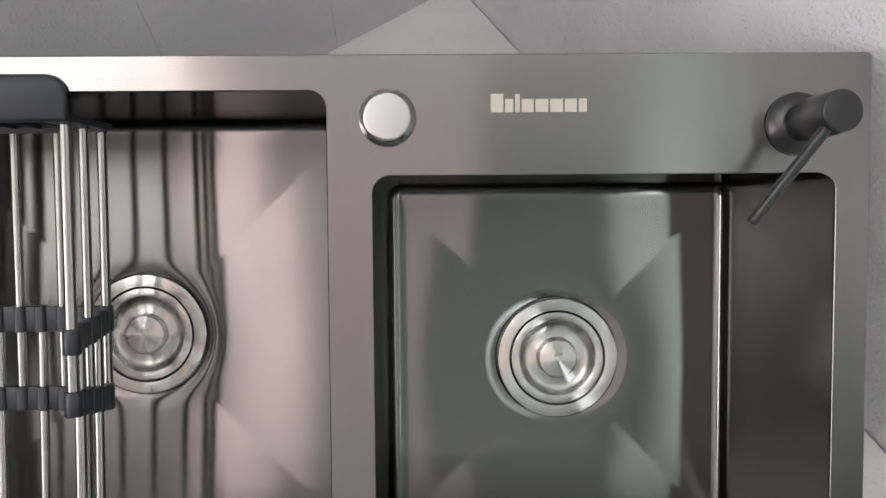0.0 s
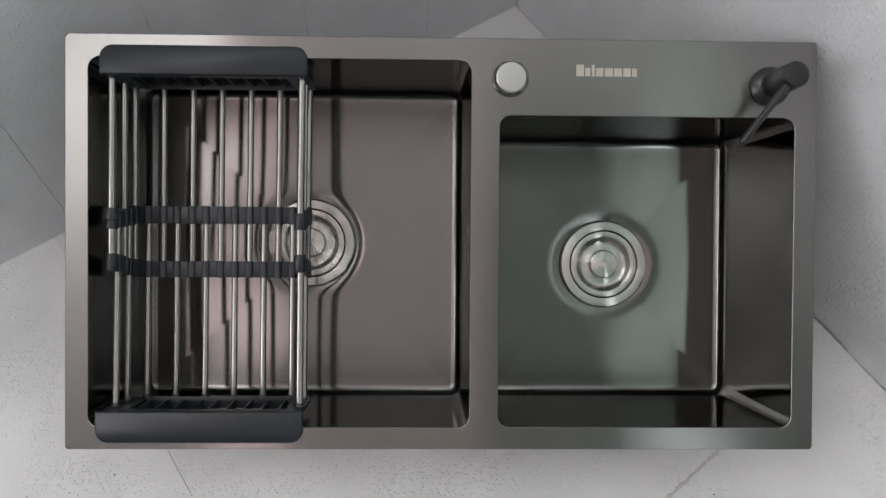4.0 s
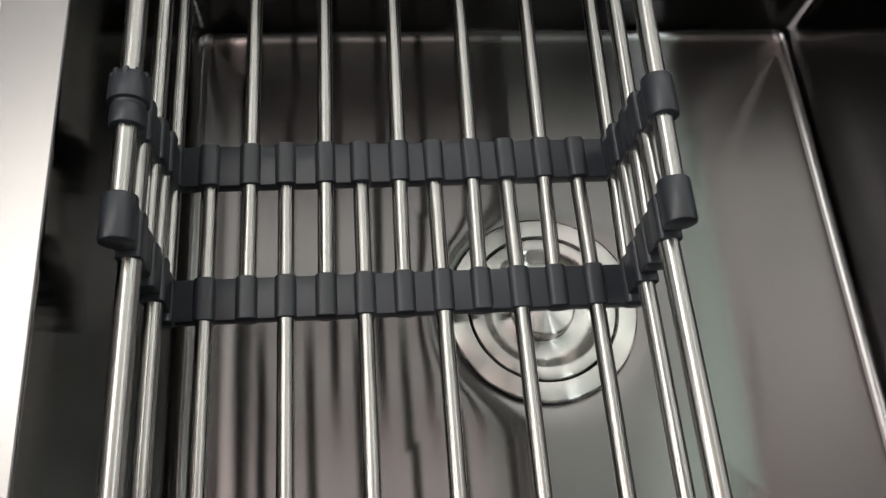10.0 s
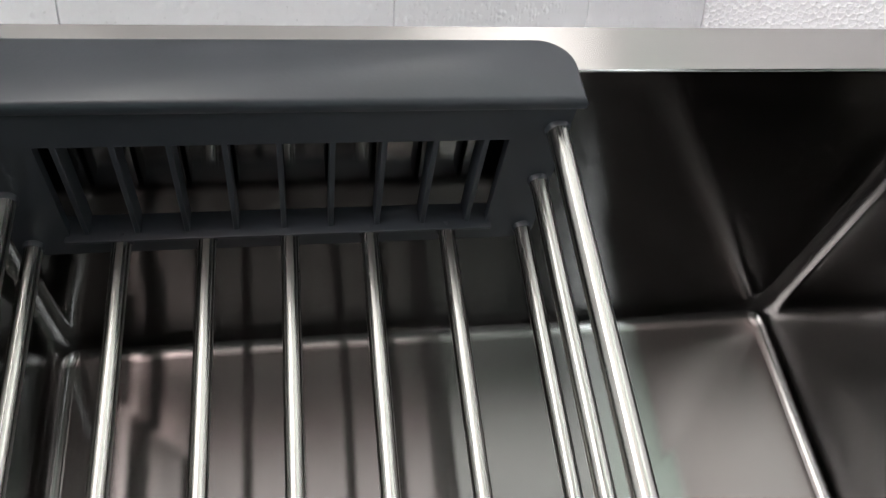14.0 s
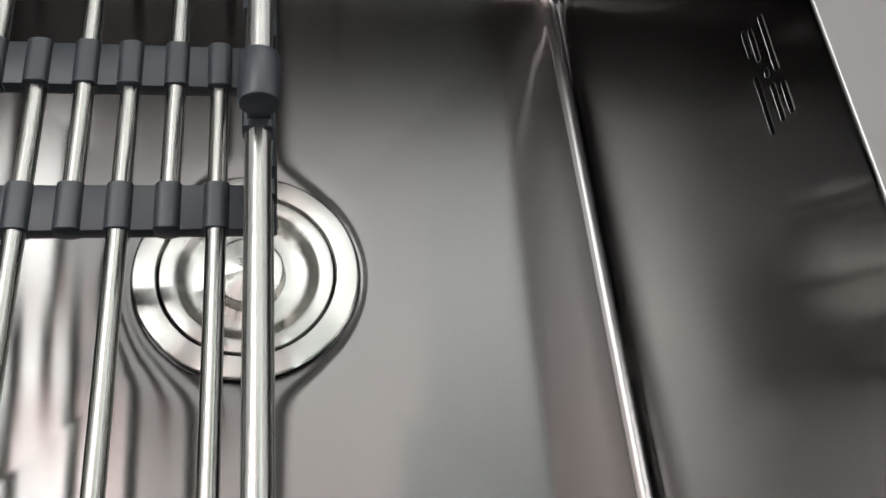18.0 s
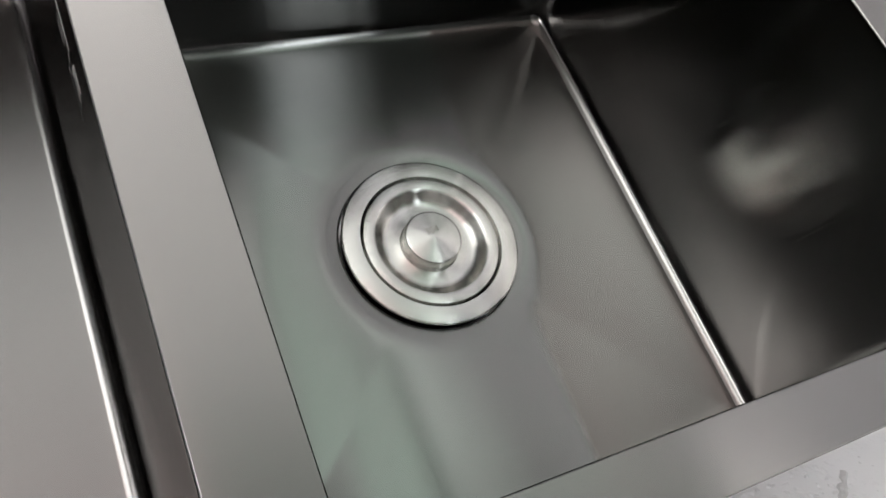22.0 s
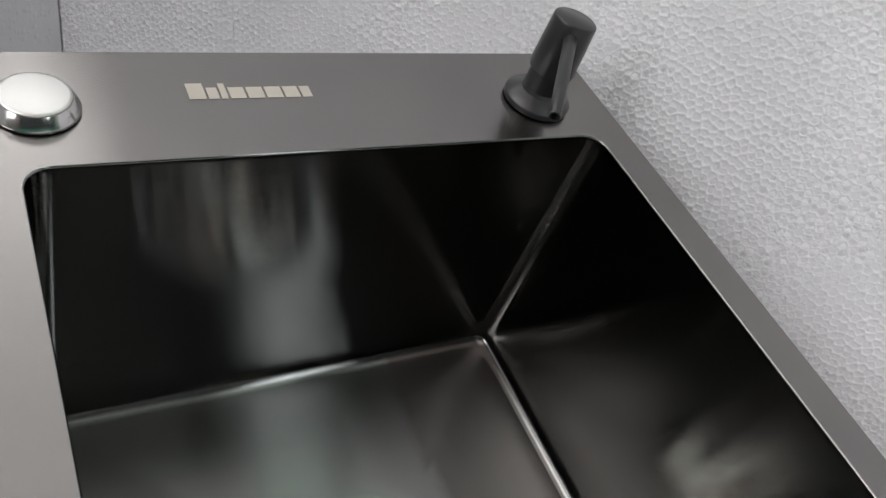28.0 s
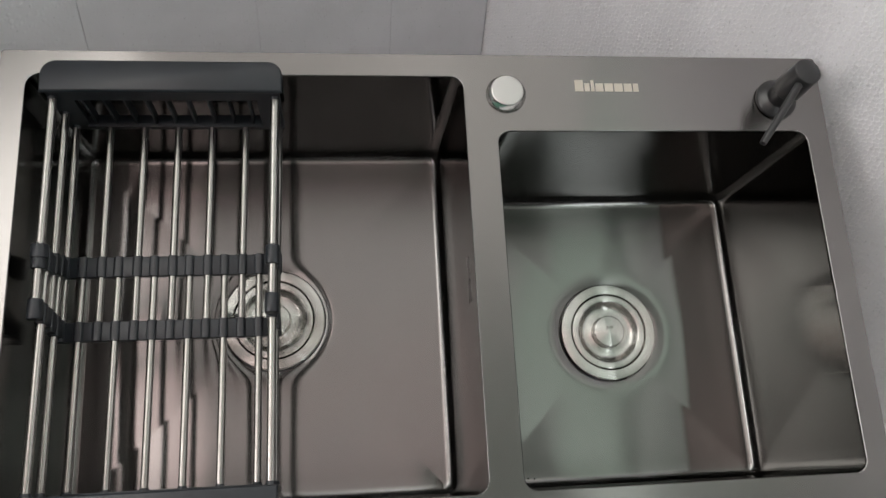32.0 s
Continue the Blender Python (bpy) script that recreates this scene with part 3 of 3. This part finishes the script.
for w, tall in ((0.0088, 1.0), (0.0056, 0.72), (0.0034, 0.98), (0.0084, 0.72), (0.0090, 0.72), (0.0090, 0.72), (0.0084, 0.72), (0.0058, 0.72)):
    part("mark", box_mesh(x, x + w, 0.1848, 0.1848 + 0.0128 * tall, 0.0001, 0.00035, bevel=0.0001, segments=1), PRINT, mark, smooth=False)
    x += w + 0.00125


def strainer(name, centre, label):
    """Basket strainer: flange, locking ring, dished basket, turned knob, tail under the bowl."""
    z = -DEPTH - 0.0036
    m = SINK @ Matrix.Translation((centre[0], centre[1], z))
    ob = thing(name, m, label, "drain", "sink drains")
    part("flange", lathe([(0.0540, 0.0008), (0.0572, 0.0010), (0.0577, 0.0015), (0.0577, 0.0024), (0.0570, 0.0031), (0.0562, 0.0033), (0.0468, 0.0036), (0.0462, 0.0035), (0.0457, 0.0028), (0.0452, -0.004)], 72), DRAIN, ob, "satin stainless flange ring")
    part("gasket", lathe([(0.0562, -0.0070), (0.0562, 0.0012)], 64), DARK, ob, "dark gasket under the flange")
    # a black sheet closes the gap and stands for the shade in it
    part("gap", lathe([(0.0460, -0.003), (0.0430, -0.003)], 64), DARK, ob, "black ring standing for the shade in the gap round the basket")
    part("basket", lathe([(0.0442, -0.004), (0.0444, 0.0022), (0.0439, 0.0031), (0.0433, 0.0033), (0.0378, 0.0033), (0.0366, 0.0029), (0.0352, 0.0016), (0.0332, -0.0016), (0.0314, -0.0034), (0.0294, -0.0043), (0.0270, -0.0045), (0.0215, -0.0040), (0.0204, -0.0037), (0.0188, -0.0036)], 72), DRAIN, ob, "dished stainless basket")
    part("knob", lathe([(0.0196, -0.0042), (0.0193, -0.0030), (0.0187, 0.0052), (0.0184, 0.0060), (0.0177, 0.0065), (0.0168, 0.0067), (0.0, 0.0079)], 64), KNOB, ob, "turned stainless knob")
    part("tail", lathe([(0.0560, -0.007), (0.0560, -0.012), (0.0440, -0.030), (0.0440, -0.060), (0.0280, -0.066), (0.0280, -0.076), (0.0, -0.076)], 40), BLACK, ob, "black plastic waste body under the bowl")
    curve = bpy.data.curves.new("grade", "FONT")
    curve.body, curve.size, curve.align_x, curve.align_y, curve.extrude = "304", 0.0062, "CENTER", "CENTER", 0.0001
    holder = new("grade_text", curve)
    bpy.context.view_layer.update()
    mesh = bpy.data.meshes.new_from_object(holder.evaluated_get(bpy.context.evaluated_depsgraph_get()))
    bpy.data.objects.remove(holder)
    mesh.materials.clear()
    mesh.materials.append(GREYPRINT)
    text = new("grade_mark", mesh)
    text.parent = ob
    text.matrix_basis = pose(0, 0.004, 0.0078, 0, 0, 8)
    return ob


GREYPRINT, *_ = principled("stamped_grey", (0.34, 0.33, 0.31), 0.5, 0.6)
strainer("sink_strainer", DRAIN_L, "round stainless basket strainer under the drying rack")
strainer("sink_strainer", DRAIN_R, "round stainless basket strainer in the small bowl")

# ---- button and soap pump on the deck ----
button = thing("drain_button", SINK @ Matrix.Translation((0.0716, 0.1815, 0.0)), "round satin stainless pop-up drain button", "button")
part("gasket", lathe([(0.0192, 0.0), (0.0192, 0.0012)], 48), DARK, button, "thin dark gasket")
part("collar", lathe([(0.0190, 0.0008), (0.0200, 0.0010), (0.0201, 0.0018), (0.0198, 0.0024), (0.0168, 0.0072), (0.0162, 0.0078)], 64), CHROME, button, "polished sloping collar")
part("cap", lathe([(0.0164, 0.0074), (0.0161, 0.0083), (0.0153, 0.0088), (0.0147, 0.00885), (0.0, 0.0089)], 64), SATIN, button, "satin cap")

pump = thing("soap_dispenser", SINK @ Matrix.Translation((0.3568, 0.1755, 0.0)), "charcoal soap dispenser pump with a thin spout", "soap dispenser")
part("gasket", lathe([(0.0206, 0.0), (0.0206, 0.0012)], 48), DARK, pump, "thin dark gasket")
part("base", lathe([(0.0210, 0.0008), (0.0215, 0.0012), (0.0215, 0.0042), (0.0211, 0.0048), (0.0150, 0.0082), (0.0128, 0.0096), (0.0120, 0.0120)], 64), PUMP, pump, "round flanged base")
lean = pose(0.0, 0.0, 0.0, -3.0, 4.5, 0)
part("neck", lathe([(0.0122, 0.008), (0.0120, 0.0250)], 48), PUMP, pump, "neck", m=lean)
part("head", lathe([(0.0118, 0.0235), (0.0143, 0.0237), (0.0147, 0.0246), (0.0137, 0.0575), (0.0134, 0.0586), (0.0126, 0.0592), (0.0, 0.0594)], 64), PUMP, pump, "round pump head", m=lean)
bm = bmesh.new()
way = Vector((0.3089 - 0.3605, 0.1090 - 0.1780, 0.0))
length = way.length
rings = []
for s, r in ((0.0, 0.0040), (0.2, 0.0040), (0.8, 0.0037), (0.995, 0.0033), (1.0, 0.0031), (0.998, 0.0022), (0.9, 0.0022)):
    rings.append([bm.verts.new((r * math.cos(2 * math.pi * k / 16), s * length, -0.006 * s * s + r * math.sin(2 * math.pi * k / 16))) for k in range(16)])
for a, b in zip(rings, rings[1:]):
    bridge(bm, a, b)
bm.faces.new(rings[-1])
bmesh.ops.recalc_face_normals(bm, faces=bm.faces)
part("spout", bm, PUMP, pump, "thin tapering spout", m=Matrix.Translation((0.004, 0.0015, 0.0515)) @ Matrix.Rotation(math.atan2(way.y, way.x) - math.pi / 2, 4, "Z"))

# ---- drying rack over the large bowl ----
rack = thing("drying_rack", SINK, "extending drying rack of steel rods with black plastic ends", "dish rack")


def handle(y_in, y_out, x0, x1, s):
    """End piece: flat cap on the rim with a turned-down inner lip, and a slatted end panel. s: +1 at the far end."""
    bm = bmesh.new()
    r = 0.014
    cy = y_out - s * r
    line = [(x1, y_in)]
    for k in range(9):
        a = radians(90 * k / 8)
        line.append((x1 - r + r * math.cos(a), cy + s * r * math.sin(a)))
    for k in range(9):
        a = radians(90 + 90 * k / 8)
        line.append((x0 + r + r * math.cos(a), cy + s * r * math.sin(a)))
    line.append((x0, y_in))
    mid = (Vector((x0 + x1, y_in + y_out)) / 2)
    rings = []
    for inset, z in ((0.0006, 0.0002), (0.0, 0.0012), (0.0, 0.0037), (0.0007, 0.0050), (0.0022, 0.0060)):
        ring = []
        for x, y in line:
            w = Vector((x - mid.x, y - mid.y))
            ring.append(bm.verts.new((x - inset * (1 if w.x > 0 else -1), y - inset * (1 if w.y > 0 else -1), z)))
        rings.append(ring)
    for a, b in zip(rings, rings[1:]):
        bridge(bm, a, b)
    bm.faces.new(rings[0])
    bm.faces.new(rings[-1])
    bmesh.ops.recalc_face_normals(bm, faces=bm.faces)
    cap = part("handle", bm, BLACK, rack, "matt black plastic handle cap")
    # end panel with a slatted window
    xa, xb = x0 + 0.0035, x1 - 0.0030
    ya, yb = sorted((y_in + s * 0.0015, y_in + s * 0.0065))
    wa, wb, z0, z1, z2, z3 = -0.3465, -0.1745, 0.0, -0.0175, -0.0725, -0.0850
    bm = bmesh.new()
    add_box(bm, xa, xb, ya, yb, z1, z0 + 0.002)
    add_box(bm, xa, wa, ya, yb, z2, z1)
    add_box(bm, wb, xb, ya, yb, z2, z1)
    add_box(bm, xa, xb, ya, yb, z3, z2)
    part("end_panel", bm, BLACK, cap, "black end panel", smooth=False)
    part("lip", box_mesh(wa - 0.002, wb + 0.002, *sorted((y_in - s * 0.0015, y_in + s * 0.012)), z2 - 0.0016, z2 + 0.0002, bevel=0.0005), BLACK, cap, "ledge under the slats")
    for k in range(9):
        x = -0.3400 + 0.0196 * k
        part("slat", box_mesh(x - 0.0011, x + 0.0011, *sorted((y_in + s * 0.002, y_in + s * 0.0125)), z2, z1 + 0.001, bevel=0.0003, segments=1), BLACK, cap)
    return cap


handle(0.1800, 0.2125, -0.3720, -0.1490, 1)
handle(-0.1830, -0.2175, -0.3765, -0.1525, -1)

# rods of the far half and of the near half: x, height at the outer end, radius; both halves sag towards the middle
BACK = [(-0.3640, -0.0120, 0.0042), (-0.3625, -0.0460, 0.0037), (-0.3615, -0.0780, 0.0037)]
BACK += [(-0.3272 + 0.03385 * k, -0.0765, 0.0037) for k in range(5)]
BACK += [(-0.1575, -0.0770, 0.0037), (-0.1575, -0.0430, 0.0037), (-0.1570, -0.0115, 0.0042)]
FRONT = [(-0.3650, -0.0260, 0.0042), (-0.3640, -0.0590, 0.0037)]
FRONT += [(-0.3473 + 0.0340 * k, -0.0770, 0.0037) for k in range(6)]
FRONT += [(-0.1600, -0.0590, 0.0037), (-0.1605, -0.0260, 0.0042)]
UPPER = ((0.0145, 0.0330), (0.0215, 0.0425))
LOWER = ((-0.0310, -0.0125), (-0.0420, -0.0225))
SAG = 0.0060


def band_y(spans, z):
    """How far a band reaches in y at the height z; the bands lean a little."""
    t = min(1, max(0, (-0.016 - z) / 0.067))
    return [spans[0][i] + (spans[1][i] - spans[0][i]) * t for i in (0, 1)]


def rod_z(z, y, far):
    return z - SAG * (0.1825 - (y if far else -y)) / 0.21


def rod_x(x, y, far):
    """The far half sits slightly askew."""
    return x - 0.0024 * (0.1825 - y) / 0.19 if far else x


def rod(x, z, r, far):
    inner = band_y(LOWER, z)[0] + 0.002 if far else band_y(UPPER, z)[1] - 0.002
    y0, y1 = (inner, 0.1835) if far else (-0.1840, inner)
    a, b = (Vector((rod_x(x, y, far), y, rod_z(z, y, far))) for y in (y0, y1))
    m = Matrix.Translation(a) @ Vector((0, 1, 0)).rotation_difference(b - a).to_matrix().to_4x4()
    bar = part("rod", rod_mesh((b - a).length, r), ROD, rack, "thin brushed steel rod", m=m)
    reach = (b - a).length
    boss = lathe([(r + 0.0008, 0.0), (r + 0.0006, 0.0022), (r + 0.0003, 0.0030), (r - 0.0002, 0.0031)], 20)
    at = Matrix.Translation((0, reach - 0.0012, 0)) @ pose(0, 0, 0, 90) if far else Matrix.Translation((0, 0.0012, 0)) @ pose(0, 0, 0, -90)
    part("socket", boss, BLACK, bar, "black moulded socket", m=at)
    return bar


for x, z, r in BACK:
    rod(x, z, r, True)
for x, z, r in FRONT:
    rod(x, z, r, False)


def sleeve_mesh(length, r):
    """A short plastic tube along y with eased rims."""
    bm = bmesh.new()
    n = 24
    rings = []
    for y, rr in ((0.0, r - 0.0009), (0.0003, r - 0.0003), (0.0010, r), (length - 0.0010, r), (length - 0.0003, r - 0.0003), (length, r - 0.0009)):
        rings.append([bm.verts.new((rr * math.cos(2 * math.pi * k / n), y, rr * math.sin(2 * math.pi * k / n))) for k in range(n)])
    for a, b in zip(rings, rings[1:]):
        bridge(bm, a, b)
    bm.faces.new(rings[0])
    bm.faces.new(rings[-1])
    bmesh.ops.recalc_face_normals(bm, faces=bm.faces)
    return bm


def clip_mesh(length, half, low, high, r=0.0022):
    """A moulded sleeve along y with a rounded-square section that grips one rod."""
    bm = bmesh.new()
    rings = []
    for y, grow in ((0.0, -0.0005), (0.0005, 0.0), (length - 0.0005, 0.0), (length, -0.0005)):
        pts = rounded_rect(-half - grow, half + grow, -low - grow, high + grow, r, 5, 1)
        rings.append([bm.verts.new((x, y, z)) for x, z in pts])
    for a, b in zip(rings, rings[1:]):
        bridge(bm, a, b)
    bm.faces.new(rings[0])
    bm.faces.new(rings[-1])
    bmesh.ops.recalc_face_normals(bm, faces=bm.faces)
    return bm


def band(name, spans, collar):
    """A plastic band that wraps round the bottom and the sides of the rods: webs with a sleeve round every rod."""
    mid = (spans[0][0] + spans[1][1]) / 2
    spots = [(rod_x(x, mid, far), rod_z(z, mid, far)) for rods, far in ((BACK, True), (FRONT, False)) for x, z, r in rods]
    bottom = sorted(s for s in spots if s[1] < -0.0755)
    floor_z = sum(z for x, z in bottom) / len(bottom)
    y0, y1 = band_y(spans, floor_z)
    left, right = bottom[0][0], bottom[-1][0]
    whole = part(name, box_mesh(left - 0.0030, right + 0.0030, y0 + 0.0004, y1 - 0.0004, floor_z - 0.0040, floor_z + 0.0027, bevel=0.0006), BLACK, rack, "black plastic band clipped over the rods")
    for x, z in bottom:
        part("sleeve", clip_mesh(y1 - y0, 0.0047, 0.0044, 0.0054, 0.0030), BLACK, whole, m=Matrix.Translation((x, y0, floor_z)))
    for at in (left, right):
        side = sorted((s for s in spots if abs(s[0] - at) < 0.0065 and s[1] > -0.0755), key=lambda s: -s[1])
        side.append((at, floor_z))
        for k, (x, z) in enumerate(side[:-1]):
            a, b = band_y(spans, z)
            if k == 0:
                part("sleeve", sleeve_mesh((0.0090 if collar and at == left else b - a), 0.0066), BLACK, whole, "round top sleeve", m=Matrix.Translation((x, a, z)))
            else:
                part("sleeve", clip_mesh(b - a, 0.0050, 0.0046, 0.0046), BLACK, whole, "stepped side sleeve", m=Matrix.Translation((x, a, z)))
            nx, nz = side[k + 1]
            lo, hi = min(x, nx), max(x, nx)
            part("web", box_mesh(lo - 0.0034, hi + 0.0034, a + 0.0008, b - 0.0008, nz, z, bevel=0.0006), BLACK, whole)
    if collar:
        x, z = max((s for s in spots if abs(s[0] - left) < 0.0065), key=lambda s: s[1])
        at = Matrix.Translation((x, 0.0245, z)) @ pose(0, 0, 0, -90)
        part("screw_collar", lathe([(0.0058, -0.002), (0.0062, 0.0), (0.0078, 0.0004), (0.0080, 0.003), (0.0078, 0.0095), (0.0068, 0.0122), (0.0048, 0.0128)], 28), BLACK, whole, "ribbed screw collar", m=at)
        for k in range(10):
            part("rib", box_mesh(-0.0011, 0.0011, 0.0058, 0.0076, 0.0085, 0.0132, bevel=0.0004, segments=1), BLACK, whole, m=at @ Matrix.Rotation(2 * math.pi * k / 10, 4, "Z"))
    return whole


band("joining_band", UPPER, True)
band("joining_band", LOWER, False)


def crumb(x, y, z, size, m=Matrix.Identity(4)):
    """A tiny dark crumb with an uneven shape."""
    bm = bmesh.new()
    bmesh.ops.create_icosphere(bm, subdivisions=1, radius=size)
    for v in bm.verts:
        v.co *= rng_crumb.uniform(0.7, 1.2)
        v.co.z *= 0.6
    ob = part("crumb", bm, DARK)
    ob.matrix_basis = m @ Matrix.Translation((x, y, z + size * 0.3))
    return tagged(ob, "tiny black crumb of dirt", "crumb", "scattered crumbs")


rng_crumb = random.Random(4)
for x, y in ((0.109, -0.1905), (0.116, -0.1915)):
    crumb(x, y, -DEPTH - 0.0003, 0.0012, SINK)
for x, y, size in ((-0.411, -0.186, 0.0014), (0.350, -0.211, 0.0011), (-0.515, -0.213, 0.0010)):
    crumb(x, y, 0.0, size)
